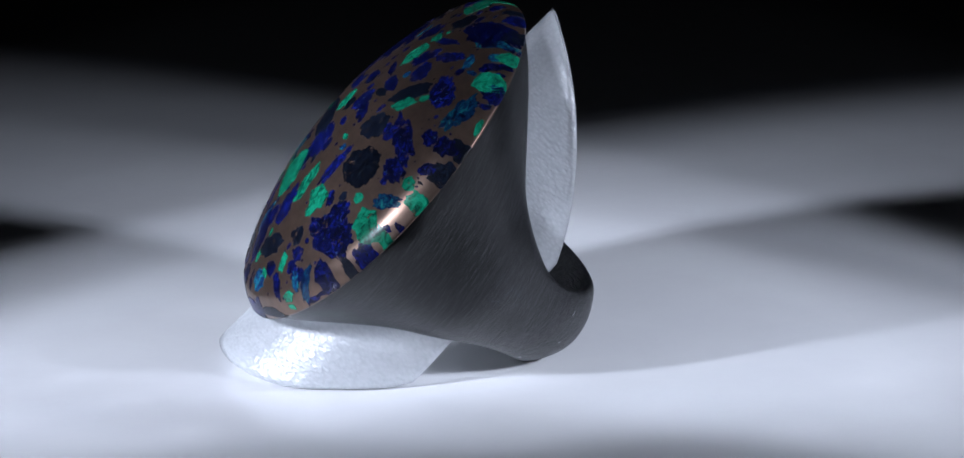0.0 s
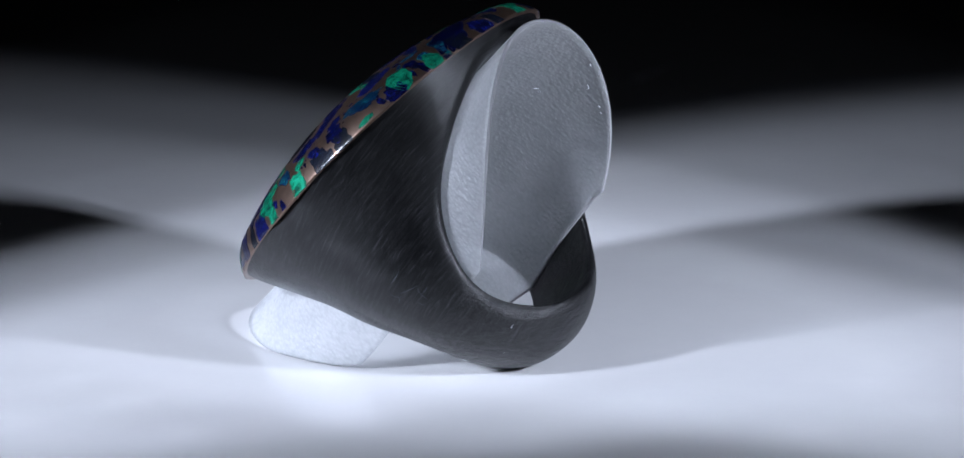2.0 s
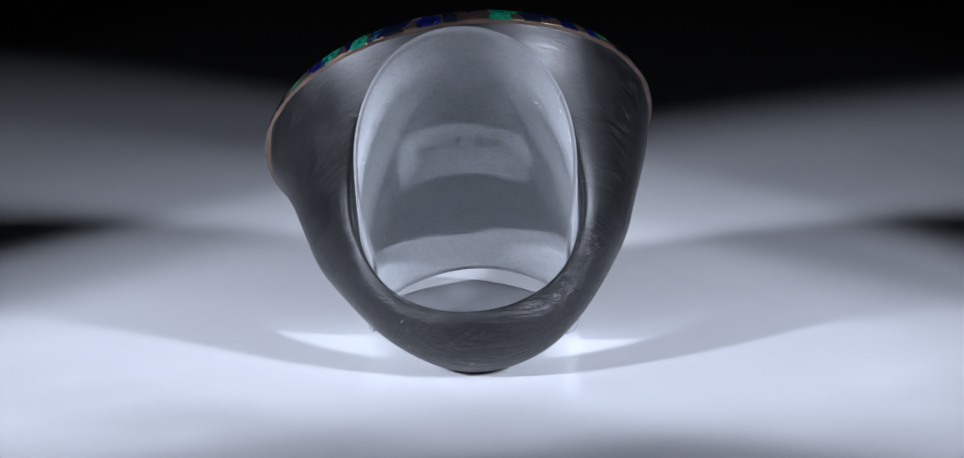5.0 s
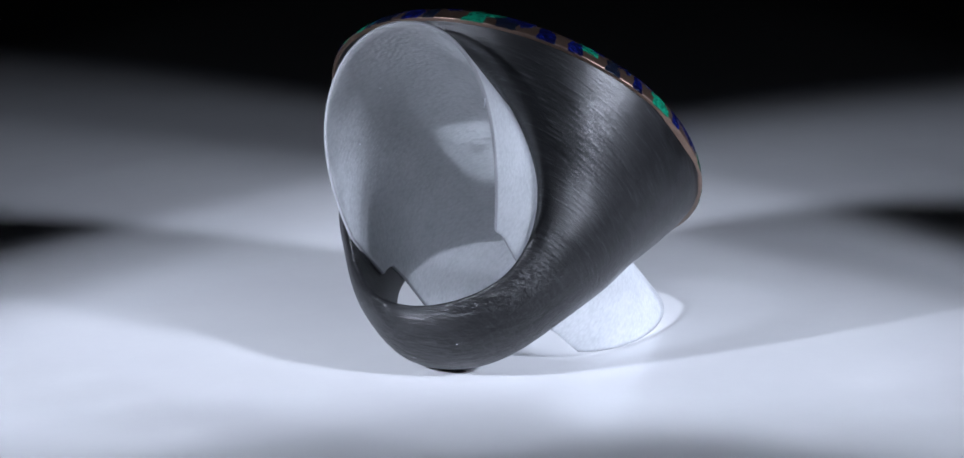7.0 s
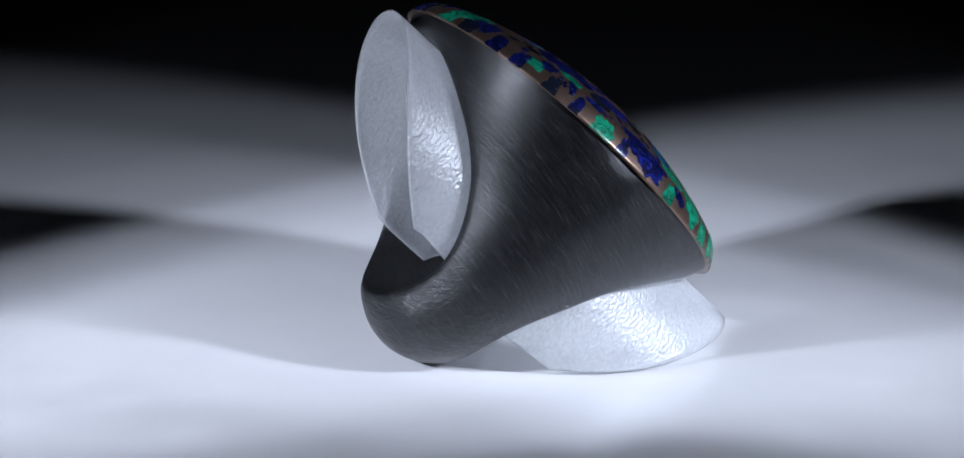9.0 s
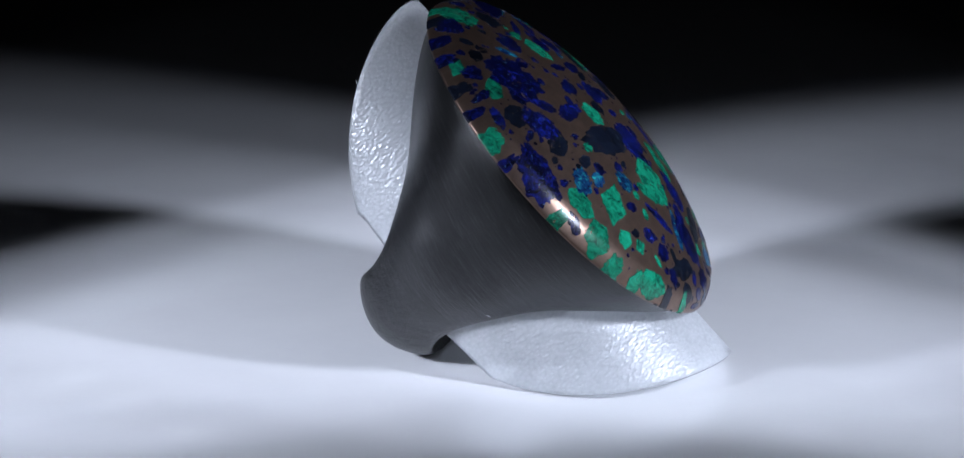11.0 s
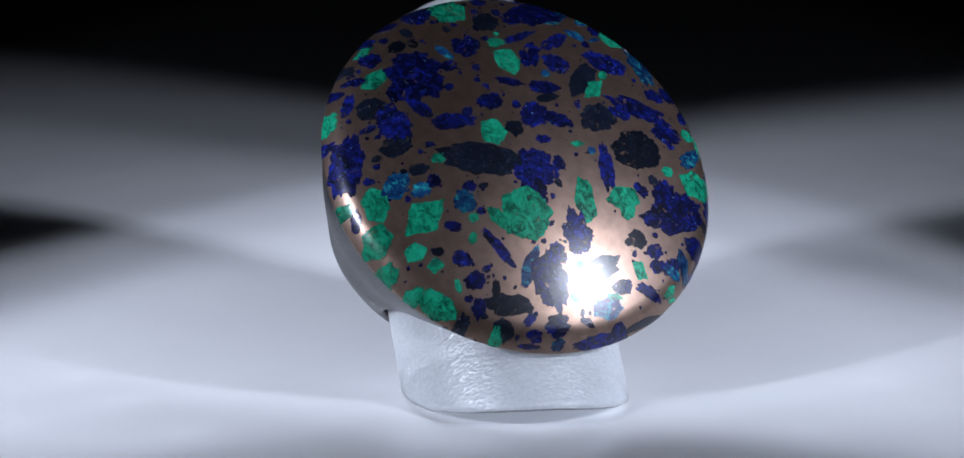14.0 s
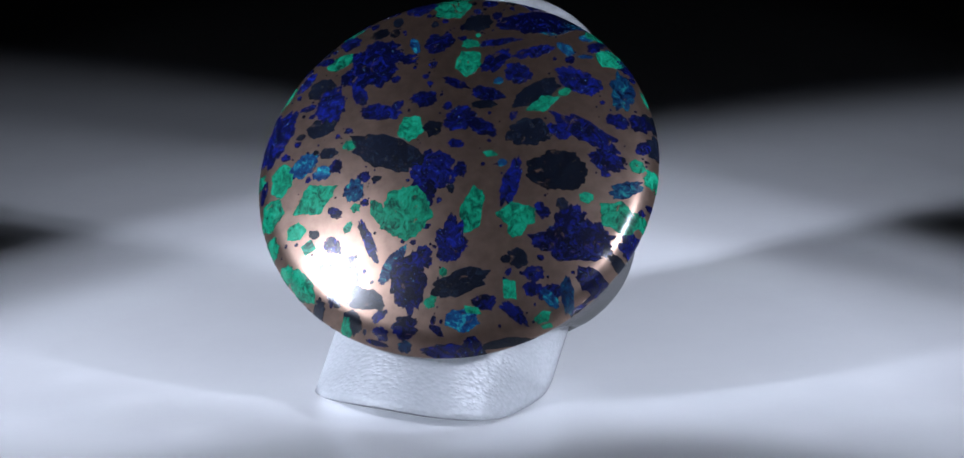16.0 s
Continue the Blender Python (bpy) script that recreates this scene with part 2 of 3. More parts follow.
back = smooth_of(LEVELS, [0, 2.1, 3.5, 4.65, 5.85, 6.5, 7.6, 8.95, 10.9, 14.35, 16.15, 16.8])


def wide(x, z):
    return wide_right(z) if x > 0 else wide_left(z)


def band_depth(x, z, edge):
    g = wide(x, z)
    return 0.0 if g <= abs(x) + 1e-6 else edge(z) * math.sqrt(1 - (x / g) ** 2)


def body_mesh():
    bm = bmesh.new()
    turns, steps, lip, top = 160, 26, 1.3, -1.37
    loops = []
    for k in range(turns):
        a = 2 * math.pi * k / turns
        dx, dz = math.sin(a), math.cos(a)
        lo, hi = HOLE_R, 40.0
        if dz > 0:
            hi = min(40.0, (top - HOLE_Z) / dz)
        for _ in range(40):
            mid = (lo + hi) / 2
            x, z = mid * dx, HOLE_Z + mid * dz
            lo, hi = (mid, hi) if z <= top + 1e-6 and abs(x) < wide(x, z) else (lo, mid)
        outer, loop = lo, []
        for side, edge in ((1, back), (-1, front)):
            row = []
            for j in range(steps + 1):
                s = j / steps
                s = 1 - (1 - s) ** 1.8 if side else s
                r = HOLE_R + (outer - HOLE_R) * s
                x, z = r * dx, HOLE_Z + r * dz
                d = band_depth(x, z, edge)
                soft = min(1.0, (r - HOLE_R) / lip)
                d -= lip * 0.75 * (1 - math.sqrt(1 - (1 - soft) ** 2)) if d > lip else 0
                row.append((x, side * d + 0.35 * max(0.0, 1 + z / 12), z))
            loop += row if side > 0 else row[::-1]
        loops.append([bm.verts.new(Vector(v) * MM) for v in loop])
    count = len(loops[0])
    for a, b in zip(loops, loops[1:] + loops[:1]):
        for j in range(count):
            bm.faces.new((a[j], a[(j + 1) % count], b[(j + 1) % count], b[j]))
    bmesh.ops.remove_doubles(bm, verts=bm.verts, dist=1e-6)
    for v in bm.verts:          # the hole keeps to its axis; outside it the flare leans over to meet the stone
        x, z = v.co.x / MM, v.co.z / MM
        free = min(1.0, max(0.0, (math.hypot(x, z - HOLE_Z) - HOLE_R) / 1.4))
        lean = min(1.0, max(0.0, (z + 13) / 11))
        p = (TWIST @ v.co).lerp(SKEW @ v.co, free)
        v.co = p.lerp(CROWN @ p, free * lean * lean * (3 - 2 * lean))
    return bm


def dome_height(r):
    """Height of the polished stone over the rim's plane at the share r of its radius."""
    m = r * 16.7
    if m < 15.1:
        return RISE - DOME + math.sqrt(DOME ** 2 - m * m)
    base = RISE - DOME + math.sqrt(DOME ** 2 - 15.1 ** 2)
    s = min(1.0, (m - 15.1) / 1.6)
    return base - 0.42 * (m - 15.1) - 1.15 * s ** 2.5


def stone_point(x, y, lift=0.0):
    """A point on the stone; past its rim the way goes on down the rim's side."""
    r = math.hypot(x / RIM_X, y / RIM_Y)
    down = max(0.0, r - 1.0) * 16.7
    if down:
        x, y = x / r, y / r
    z = dome_height(min(r, 1.0))
    out = Vector((x, y, DOME - RISE + z)) if r < 0.9 else Vector((x, y, 18 * max(0.0, 1 - r) / 0.1))
    return (Vector((x, y, z - min(down, 0.14))) + out.normalized() * lift) * MM


def stone_mesh():
    shares = [0, 0.1, 0.2, 0.3, 0.4, 0.5, 0.6, 0.7, 0.8, 0.86, 0.9, 0.93, 0.955, 0.975, 0.988, 0.996, 1.0]
    profile = [(s, dome_height(s)) for s in shares]
    z = profile[-1][1]
    profile += [(1.0, z - 0.17), (0, z - 0.17)]
    bm = revolve(profile, 144)
    bmesh.ops.transform(bm, matrix=Matrix.Diagonal((RIM_X * MM, RIM_Y * MM, MM, 1)), verts=bm.verts)
    return bm


def chip_mesh(x, y, a, b, turn, rough, seed):
    """A flat splinter set into the dome: an uneven outline on its curve, a hair proud of it."""
    rng = random.Random(seed)
    bm = bmesh.new()
    size = (a + b) / 2
    count = 16 + int(56 * min(1.0, size / 1.6))
    ct, st = math.cos(radians(turn)), math.sin(radians(turn))
    sides = rng.choice((4, 5, 5, 6) if rough < 0.4 else (6, 7, 8, 9))
    waves = [(n, rng.uniform(0, 6.28), rng.uniform(0.5, 1.2) * h) for n, h in ((2, 0.08), (3, 0.10), (5, 0.10), (8, 0.09), (13, 0.07), (21, 0.05))]
    start = rng.uniform(0, 6.28)
    rings = []
    outline = []
    for k in range(count):
        w = 2 * math.pi * k / count
        facet = (w + start) % (2 * math.pi / sides) - math.pi / sides
        r = (1.17 if sides < 6 else 1.06) * math.cos(math.pi / sides) / math.cos(facet)
        r += rough * (sum(h * math.sin(n * w + f) for n, f, h in waves) + rng.uniform(-0.09, 0.09))
        outline.append((math.cos(w) * r, math.sin(w) * r))
    rim = math.hypot(x / RIM_X, y / RIM_Y) + max(a, b) / 16.7 > 0.95
    lift = (0.025 if rim else 0.006) + 0.0012 * (seed % 9)
    shares = (0.2, 0.4, 0.6, 0.8, 1.0) if rim else (0.33, 0.67, 1.0)
    for share, up in [(q, lift) for q in shares] + [(1.0, lift), (1.01, -0.06)]:
        row = []
        for u, v in outline:
            px, py = x + share * (a * u * ct - b * v * st), y + share * (a * u * st + b * v * ct)
            row.append(bm.verts.new(stone_point(px, py, up)))
        rings.append(row)
    hub = bm.verts.new(stone_point(x, y, lift))
    last = len(shares) - 1
    for k in range(count):
        n = (k + 1) % count
        bm.faces.new((hub, rings[0][k], rings[0][n]))
        for p, q in [(rings[i], rings[i + 1]) for i in range(last)] + [(rings[-2], rings[-1])]:
            bm.faces.new((p[k], q[k], q[n], p[n]))
    return bm


# splinters: place right and up on the stone, half-length, half-width (mm), turn (degrees)
GREEN_A = ((-2.3, 14.7, 1.51, 1.32, 2), (-10.4, 12.1, 1.01, 0.42, 38), (-10.8, 8.8, 1.21, 0.73, 33), (-3.3, 1.5, 1.02, 1.21, -5), (0.4, 8.3, 1.08, 1.33, 3), (7.1, 4.8, 1.35, 0.66, 42),
           (8.6, 6.3, 0.58, 0.35, 43), (11.5, 10.7, 1.06, 1.03, -6), (14.6, 7.6, 0.88, 0.03, -60), (3.6, -0.5, 0.61, 0.3, 1), (15.1, 0.6, 0.67, 0.6, -52), (-14.0, -2.5, 1.54, 1.05, -90),
           (-14.5, -5.4, 1.27, 1.05, 81), (-10.7, -4.6, 1.89, 1.28, 33), (-4.9, -6.1, 1.31, 0.53, -58), (-2.6, -6.0, 2.02, 2.21, -5))
GREEN_B = ((-7.4, -7.2, 0.54, 0.34, 62), (-12.0, -7.2, 0.83, 0.73, -5), (-10.7, -8.6, 0.66, 0.58, 14), (-9.3, -10.6, 0.57, 0.26, -83), (-11.0, -11.5, 1.59, 0.74, -44), (2.8, -5.5, 1.88, 0.9, 85),
           (6.4, -5.5, 1.53, 0.94, 5), (6.5, -6.6, 0.7, 0.87, -32), (11.6, -3.1, 0.6, 0.48, 11), (14.2, -4.2, 1.51, 1.19, -22), (1.0, -10.7, 0.36, 0.35, 0), (6.4, -11.5, 0.89, 0.61, -74),
           (3.6, -13.4, 0.76, 0.31, -8), (9.1, -13.1, 0.69, 0.29, 38), (0.6, 11.4, 0.24, 0.26, -2), (9.4, -13.5, 0.51, 0.06, 25))
BLUE_A = ((-10.4, 10.9, 0.89, 0.74, 19), (-12.3, 9.1, 0.91, 0.35, -3), (-7.5, 8.3, 2.11, 2.28, 1), (-8.4, 5.2, 1.45, 0.54, -64), (-9.7, 7.0, 0.67, 0.94, -4), (-7.4, 10.1, 1.4, 0.6, 5),
          (-8.6, 12.7, 0.34, 0.35, 18), (-5.0, 14.7, 1.24, 0.8, 26), (-4.7, 8.6, 0.7, 0.56, 10), (-2.5, 10.4, 1.26, 1.05, 17), (-13.5, 7.0, 1.05, 0.47, 59), (-10.8, 4.2, 1.21, 1.51, -7),
          (-10.2, 3.8, 1.32, 0.45, -75), (-12.8, 4.2, 0.7, 0.32, 12), (-15.0, 1.7, 2.38, 1.11, 72), (-15.9, 1.0, 1.69, 0.56, 84))
BLUE_B = ((-14.0, -0.4, 0.43, 0.35, -6), (-13.1, 0.7, 0.3, 0.24, 0), (-6.2, 3.1, 1.75, 0.71, -10), (-4.8, 3.7, 0.53, 0.4, 41), (-2.6, 4.4, 1.03, 0.79, 9), (-2.9, 6.7, 0.27, 0.26, 13),
          (-0.3, 6.1, 1.18, 0.4, -24), (-6.6, -2.9, 0.57, 0.47, 7), (2.4, 10.8, 1.61, 0.39, 19), (5.5, 10.1, 1.56, 0.6, 27), (5.4, 13.6, 2.98, 1.35, 7), (2.6, 8.7, 1.36, 0.8, 56),
          (4.6, 7.6, 1.09, 0.97, -41), (9.5, 7.7, 1.85, 1.13, -28), (2.5, 5.2, 1.25, 0.65, -3), (0.7, 2.6, 1.21, 1.13, 12))
BLUE_C = ((2.6, 1.9, 1.19, 0.68, -25), (8.8, 2.4, 0.96, 0.7, -14), (10.8, 2.8, 2.81, 0.97, -24), (12.8, 0.5, 1.37, 0.88, -13), (13.1, 4.4, 0.93, 0.67, -19), (14.8, 4.7, 0.84, 0.83, 8),
          (15.3, 2.4, 0.46, 0.68, -33), (0.7, 0.2, 0.7, 0.37, -8), (5.6, -2.8, 1.96, 0.67, 80), (12.8, -0.7, 0.39, 0.32, -7), (-0.8, -2.3, 1.73, 1.62, 14), (-1.5, -4.2, 1.26, 1.13, -72),
          (-15.6, -3.2, 0.83, 0.33, 85), (-8.7, -5.9, 0.67, 0.43, -38), (-8.6, -8.6, 0.8, 0.6, -27), (-7.9, -10.5, 0.78, 0.72, 19))
BLUE_D = ((-5.5, -8.4, 1.8, 0.42, -61), (-2.6, -10.1, 0.39, 0.41, 11), (-1.8, -11.6, 2.18, 1.34, -87), (-0.8, -9.6, 0.79, 0.85, 38), (-4.0, -14.2, 0.72, 0.34, 33), (-3.8, -15.4, 0.67, 0.38, -18),
          (-1.8, -15.0, 1.06, 0.76, 8), (-4.2, -15.9, 0.92, 0.09, -14), (1.3, -8.1, 1.96, 1.05, 88), (1.6, -8.2, 1.2, 0.83, -15), (8.3, -4.8, 0.5, 0.69, 41), (11.1, -7.0, 2.99, 1.41, 10),
          (10.8, -5.9, 1.9, 1.27, -81), (12.6, -6.2, 1.34, 1.05, -55), (8.2, -10.0, 0.83, 0.58, 7), (8.6, -8.7, 0.26, 0.24, 4))
BLUE_E = ((4.5, -12.7, 0.91, 0.59, 13), (6.9, -13.2, 1.16, 0.46, -28), (8.2, -11.2, 0.69, 0.56, 13), (12.6, -9.6, 1.09, 0.91, 6), (11.7, -11.7, 0.71, 0.04, 43), (0.8, -15.1, 0.68, 0.27, -30),
          (1.6, -16.3, 1.85, 0.32, 4), (0.5, -14.4, 0.36, 0.21, 74), (9.6, -11.3, 0.94, 0.59, 31), (12.5, -10.8, 0.08, 0.64, -42))
NAVY_A = ((-7.9, 11.7, 0.78, 0.57, 28), (-6.6, 11.7, 0.43, 0.5, 10), (-6.6, 13.0, 0.41, 0.6, 17), (-12.0, 6.1, 1.19, 0.91, 23), (-11.2, 2.0, 1.26, 0.85, 3), (-12.9, 1.4, 0.37, 0.28, 12),
          (-10.1, -0.5, 0.84, 0.5, 1), (-5.0, -0.7, 3.23, 1.38, -17), (-5.5, -3.1, 0.4, 0.26, 5), (0.3, 12.9, 1.14, 0.98, 18), (6.4, 5.8, 2.05, 0.96, 45), (2.4, 4.1, 0.97, 0.41, 7),
          (6.4, 1.9, 1.67, 1.26, 15), (9.1, -1.2, 2.23, 1.79, 7), (9.8, -4.0, 0.46, 0.53, 35), (-5.8, -12.8, 1.67, 0.79, -14))
NAVY_B = ((-6.3, -14.5, 0.86, 0.72, -34), (-6.4, -11.5, 0.72, 0.33, 80), (-4.5, -13.0, 0.93, 0.6, -41), (6.8, -9.0, 0.84, 0.78, 10), (2.4, -11.4, 2.37, 0.93, 22), (6.3, -15.2, 2.06, 0.21, 18),
          (-10.3, -7.6, 0.45, 0.35, -21), (5.9, -9.2, 0.38, 0.32, 18))
MIXED_A = ((-4.5, 10.1, 0.89, 0.38, -62), (-12.1, -1.4, 1.19, 0.93, 34), (-10.4, -2.3, 0.72, 0.63, 12), (-7.3, -4.1, 0.83, 0.93, -5), (-3.3, -10.3, 1.73, 0.52, 60), (-1.8, -16.2, 0.54, 0.29, 4),
           (5.9, 12.6, 0.52, 0.36, -12), (7.4, 13.2, 1.49, 0.47, 38), (7.9, 10.9, 0.91, 0.45, -43), (3.2, 6.6, 0.4, 0.37, 19), (13.0, 7.4, 1.88, 0.89, -74), (4.7, -1.2, 0.36, 0.32, 15),
           (14.5, -1.7, 1.37, 0.62, 34), (2.8, -14.2, 1.26, 0.8, 2), (10.9, -11.1, 1.26, 0.46, -83), (9.6, -11.7, 0.79, 0.45, -41))
MIXED_B = ((9.6, 10.4, 0.61, 0.21, 11), (9.3, 12.6, 0.58, 0.44, 36))


def grit_mesh(taken):
    """Specks too small to pick apart, crowded round the blue splinters."""
    rng = random.Random(23)
    bm = bmesh.new()
    for k in range(280):
        p, q, s = taken[rng.randrange(len(taken))]
        w, r = rng.uniform(0, 6.283), s * rng.uniform(0.8, 1.5) + rng.uniform(0.05, 0.5)
        x, y, size = p + r * math.cos(w), q + r * math.sin(w), rng.choice((0.06, 0.09, 0.12, 0.18))
        if math.hypot(x / RIM_X, y / RIM_Y) > 0.97:
            continue
        rim = [bm.verts.new(stone_point(x + size * rng.uniform(0.6, 1.4) * math.cos(1.047 * i), y + size * rng.uniform(0.6, 1.4) * math.sin(1.047 * i), 0.006)) for i in range(6)]
        bm.faces.new(rim)
    return bm


def lint_mesh(at, rng, thick=0.03, long=0.35):
    """A bit of thread, bent, that lies on the surface at a vertex."""
    n = at.normal.normalized()
    a = n.orthogonal().normalized()
    a.rotate(Matrix.Rotation(rng.uniform(0, 6.28), 3, n))
    b = n.cross(a)
    long *= rng.uniform(0.5, 1.3)
    bend = rng.uniform(-0.6, 0.6) * long
    bm = bmesh.new()
    rows = []
    for j in range(6):
        u = j / 5 * 2 - 1
        c = at.co + (a * (u * long) + b * (bend * u * u) + n * (thick * 0.8)) * MM
        w = thick * (1 - 0.6 * u * u) * MM
        rows.append([bm.verts.new(c + b * w), bm.verts.new(c + n * w), bm.verts.new(c - b * w), bm.verts.new(c - n * w)])
    for p, q in zip(rows, rows[1:]):
        for k in range(4):
            bm.faces.new((p[k], p[(k + 1) % 4], q[(k + 1) % 4], q[k]))
    bm.faces.new(rows[0])
    bm.faces.new(rows[-1][::-1])
    return bm


def make_ring():
    ring = tagged(new("ring"), "chunky matt black ring with a domed copper, blue and green stone", "ring")
    ring.matrix_world = SEAT
    part("band", body_mesh(), BLACK, ring, "brushed matt black band flaring up to the stone")
    stone = part("stone", stone_mesh(), COPPER, ring, "polished domed copper matrix with inlaid mineral splinters")
    stone.matrix_local = CROWN @ Matrix.Translation((0, 0.35 * MM, 0))
    taken = []
    for mat, rough, rows in ((GREEN, 0.32, GREEN_A + GREEN_B), (BLUE, 0.7, BLUE_A + BLUE_B + BLUE_C + BLUE_D + BLUE_E), (NAVY, 0.45, NAVY_A + NAVY_B), (TEAL, 0.7, MIXED_A + MIXED_B)):
        for x, y, a, b, turn in rows:
            taken.append((x, y, max(a, b)))
            k = 1.0 if mat is GREEN else 1.05
            part("splinter", chip_mesh(x, y, a * k, max(b * k, 0.12), turn, rough, len(taken)), mat, stone)
    # small splinters in the gaps, and round the rim
    rng = random.Random(11)
    for k in range(34):
        w = 2 * math.pi * (k + rng.uniform(-0.35, 0.35)) / 34
        x, y, size = 16.5 * math.cos(w), 16.5 * math.sin(w), rng.uniform(0.5, 1.1)
        if all(math.hypot(x - p, y - q) > 0.55 * s + 0.4 * size for p, q, s in taken):
            taken.append((x, y, size))
            part("splinter", chip_mesh(x, y, 0.8, size, math.degrees(w), 0.8, 300 + k), rng.choice((BLUE, NAVY, GREEN, GREEN)), stone)
    for k in range(900):
        if len(taken) > 225:
            break
        r, w = math.sqrt(rng.random()) * 16.9, rng.uniform(0, 6.283)
        x, y, size = r * math.cos(w), r * math.sin(w), rng.choice((0.22, 0.3, 0.4, 0.55, 0.8))
        if all(math.hypot(x - p, y - q) > 0.85 * s + size for p, q, s in taken):
            taken.append((x, y, size))
            mat = rng.choice((BLUE, BLUE, BLUE, NAVY, GREEN if size > 0.3 else BLUE))
            part("splinter", chip_mesh(x, y, size * rng.uniform(0.8, 1.5), size, rng.uniform(0, 180), 0.9, 500 + k), mat, stone)
    part("splinter_grit", grit_mesh(taken), BLUE, stone, "tiny blue mineral specks between the splinters")["kind"] = "stuff"
    band = bpy.data.objects["band"]
    rng = random.Random(5)
    for k in range(10):
        part("lint", lint_mesh(band.data.vertices[rng.randrange(len(band.data.vertices))], rng, 0.02, 0.2), LINT, ring)
    near = sorted(band.data.vertices, key=lambda v: (v.co - Vector((11.9, -0.5, -13.0)) * MM).length)
    for k in range(7):
        part("scuff", lint_mesh(near[rng.randrange(60)], rng, 0.02, 0.7), SCUFF, ring)
    return ring


# ---- the rolled plastic film that props the ring up ----
FILM_R = 9.15


def film_point(phi, y, r):
    """phi in degrees from the stone's side round to its left; r: distance from the hole's axis."""
    return TWIST @ Vector((-r * math.sin(radians(phi)), y, HOLE_Z + r * math.cos(radians(phi))))


def film_top(phi):
    return 18.8 - (10.5 * (phi / 115) ** 2.3 if phi > 0 else 14.0 * (-phi / 116) ** 2.2)


def film_foot(phi):
    y = -21.0 + (10.0 if phi > 0 else 13.0) * (abs(phi) / 115) ** 2.2
    for _ in range(60):
        if (SEAT @ (film_point(phi, y, FILM_R) * MM)).z > -0.00015:
            break
        y += 0.05
    return y


def film_mesh():
    bm = bmesh.new()
    across, along, thick = 80, 56, 0.32
    layers = []
    for r in (FILM_R, FILM_R - thick):
        grid = []
        for j in range(along + 1):
            v = j / along
            low = np.interp(-10.6 + 16.5 * v, [-22, -9, -5, -3, -1.2, 4, 8], [-105, -105, -103, -104, -116, -116, -114])
            high = np.interp(-11 + 19.3 * v, [-22, -7, -4, -1, 1.5, 5, 7, 8.3], [117, 126, 129, 125, 120, 117, 115, 116])
            row = []
            for i in range(across + 1):
                phi = float(low + (high - low) * i / across)
                y = film_foot(phi) * (1 - v) + film_top(phi) * v
                row.append(bm.verts.new(film_point(phi, y, r) * MM))
            grid.append(row)
        layers.append(grid)
    for grid in layers:
        for a, b in zip(grid, grid[1:]):
            for i in range(across):
                bm.faces.new((a[i], a[i + 1], b[i + 1], b[i]))
    p, q = layers
    for i in range(across):
        bm.faces.new((p[0][i], p[0][i + 1], q[0][i + 1], q[0][i])).material_index = 1
        bm.faces.new((p[-1][i], p[-1][i + 1], q[-1][i + 1], q[-1][i])).material_index = 1
    for j in range(along):
        bm.faces.new((p[j][0], p[j + 1][0], q[j + 1][0], q[j][0])).material_index = 1
        bm.faces.new((p[j][-1], p[j + 1][-1], q[j + 1][-1], q[j][-1])).material_index = 1
    return bm


def sticker_mesh():
    """Paper with rounded corners on the film's outer face."""
    bm = bmesh.new()
    rows = []
    for r in (FILM_R + 0.05, FILM_R + 0.12):
        grid = []
        for i in range(25):
            u = i / 24
            phi = -36 + 76 * u
            cut = 2.0 * (1 - math.sqrt(max(0.0, 1 - max(0.0, (abs(2 * u - 1) - 0.8) / 0.2) ** 2)))
            low, high = -4.2 + cut - 0.6 * u, 4.4 - cut - 1.4 * u
            grid.append([bm.verts.new(film_point(phi, low + (high - low) * j / 6, r) * MM) for j in range(7)])
        rows.append(grid)
    for grid in rows:
        for a, b in zip(grid, grid[1:]):
            for j in range(6):
                bm.faces.new((a[j], a[j + 1], b[j + 1], b[j]))
    return bm


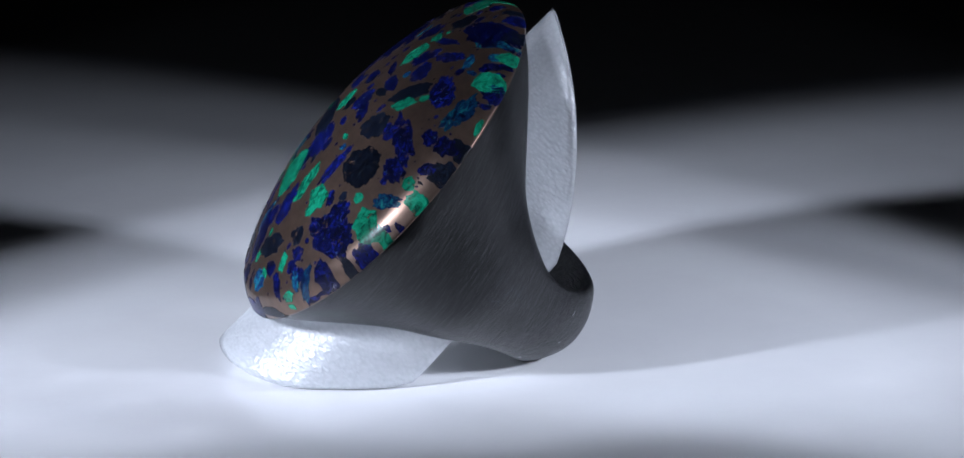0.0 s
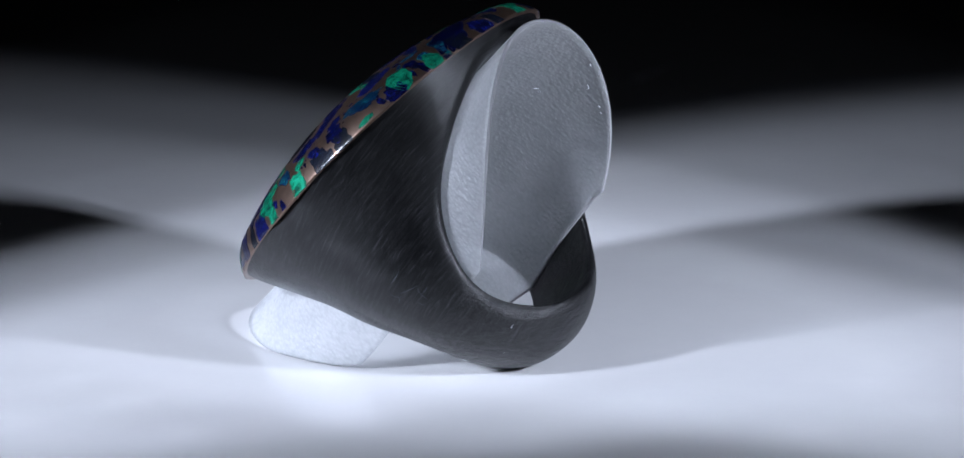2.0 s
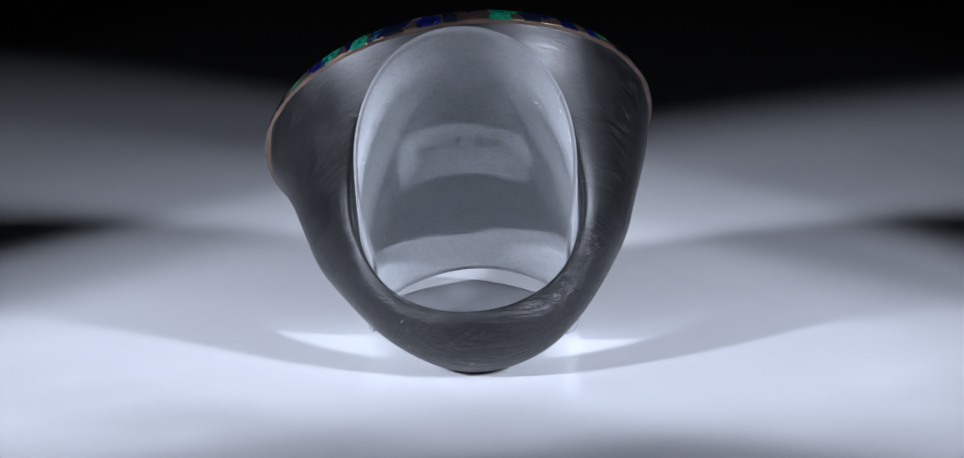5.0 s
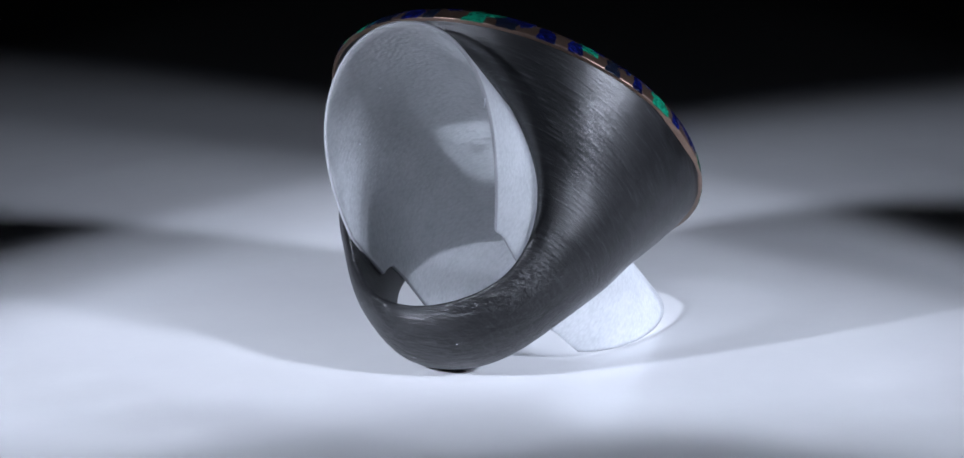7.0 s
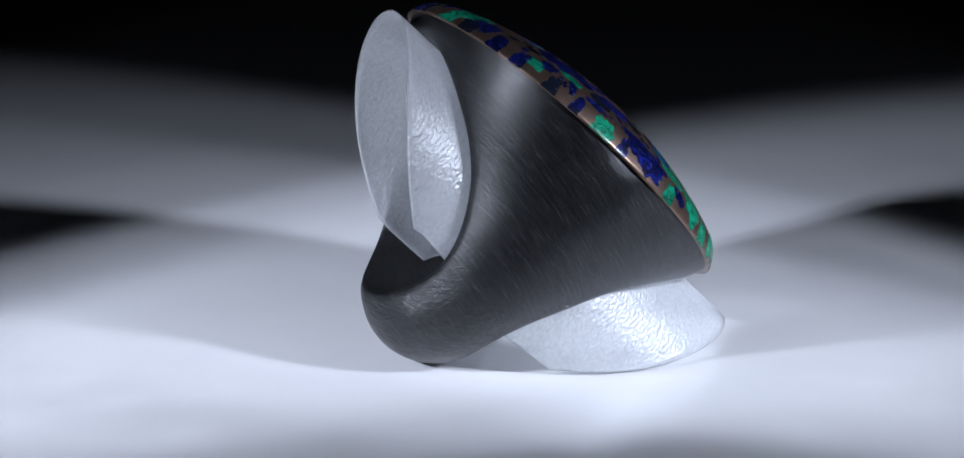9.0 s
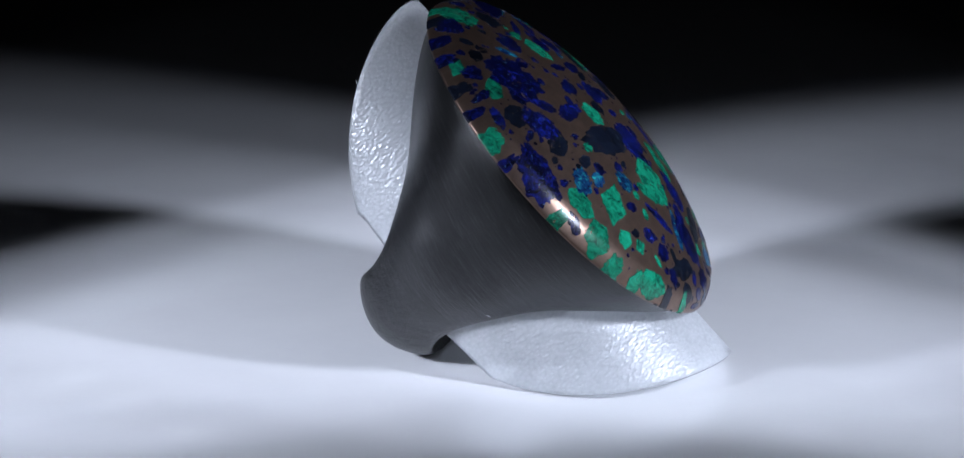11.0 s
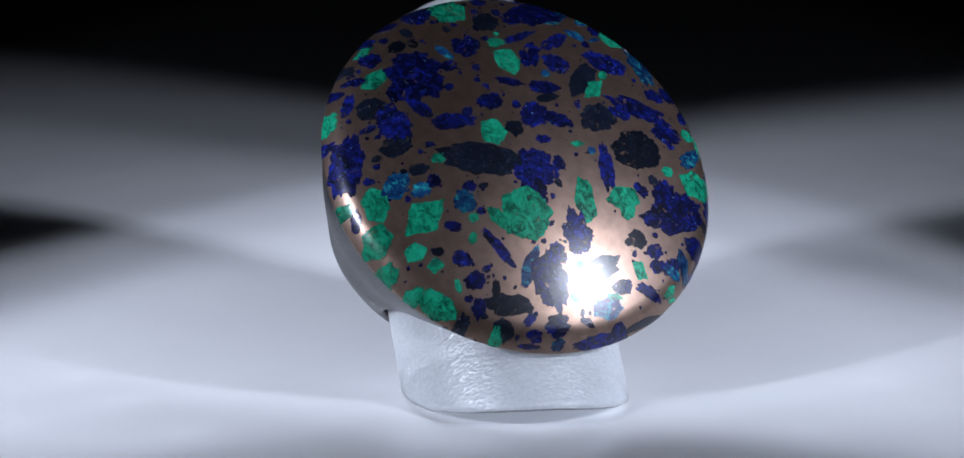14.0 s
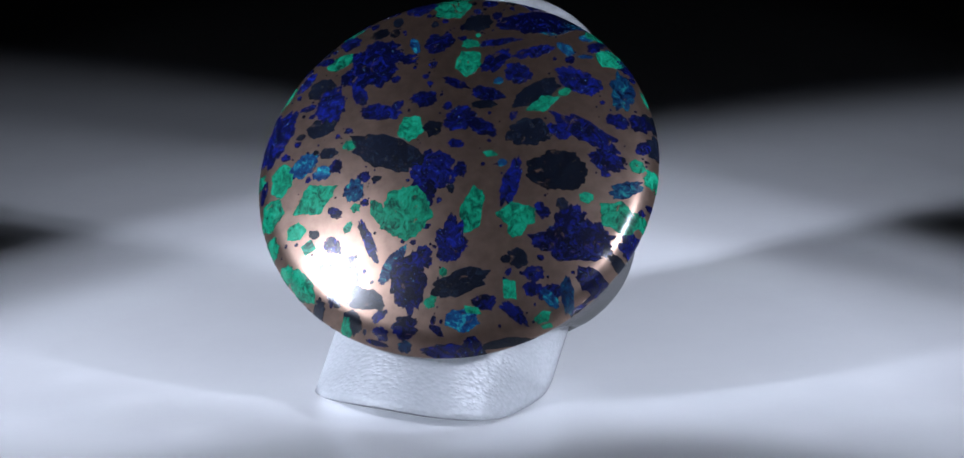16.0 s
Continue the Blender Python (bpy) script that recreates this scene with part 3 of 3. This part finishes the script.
def number_mesh():
    """The digits, upside down as seen from the open end; the second one is worn to a bar."""
    curve = bpy.data.curves.new("number", "FONT")
    curve.body, curve.size, curve.align_x, curve.align_y = "2  224", 3.0, "CENTER", "CENTER"
    text = new("number", curve)
    bpy.context.view_layer.update()
    flat = bpy.data.meshes.new_from_object(text.evaluated_get(bpy.context.evaluated_depsgraph_get()))
    bm = bmesh.new()
    bm.from_mesh(flat)
    bpy.data.objects.remove(text)
    bpy.data.meshes.remove(flat)
    bpy.data.curves.remove(curve)
    bmesh.ops.create_grid(bm, x_segments=1, y_segments=1, size=0.5, matrix=Matrix.Translation((-1.75, 0, 0)) @ Matrix.Diagonal((1.0, 1.8, 1, 1)))
    for v in bm.verts:
        v.co = film_point(0.5 - math.degrees(v.co.x / FILM_R), 0.4 - v.co.y, FILM_R + 0.035) * MM
    return bm


def make_holder():
    holder = tagged(new("ring_holder"), "frosted clear plastic film rolled into a tube as ring prop", "ring holder")
    holder.matrix_world = SEAT
    part("film", film_mesh(), PLASTIC, holder).data.materials.append(CUT)
    label = part("sticker", sticker_mesh(), PAPER, holder, "white paper price sticker with a grey number")
    part("number", number_mesh(), INK, label, "grey printed digits", smooth=False)
    film = bpy.data.objects["film"]
    rng = random.Random(9)
    for phi, y, long in ((69, 14.0, 0.30), (71, 16.4, 0.9), (50, 10.4, 0.25), (80, 13.2, 0.25), (48, 10.7, 0.3), (84, 12.9, 0.15), (62, 15.6, 0.12), (-70, 9.0, 0.15), (-40, 12.0, 0.12)):
        spot = film_point(phi, y, FILM_R - 0.32) * MM
        near = min(film.data.vertices, key=lambda v: (v.co - spot).length)
        part("lint", lint_mesh(near, rng, 0.05 if long < 0.5 else 0.03, long), LINT, holder)
    return holder


def motions():
    rows = [t * 0.5 for t in range(33)]
    turn = [Matrix.Rotation(radians(SPIN * t), 4, "Z") for t in rows]
    walk(turntable, list(zip(rows, turn)))
    walk(finger_ring, [(t, m @ SEAT) for t, m in zip(rows, turn)])
    walk(prop, [(t, m @ SEAT) for t, m in zip(rows, turn)])


studio()
turntable = make_turntable()
finger_ring = make_ring()
prop = make_holder()
motions()
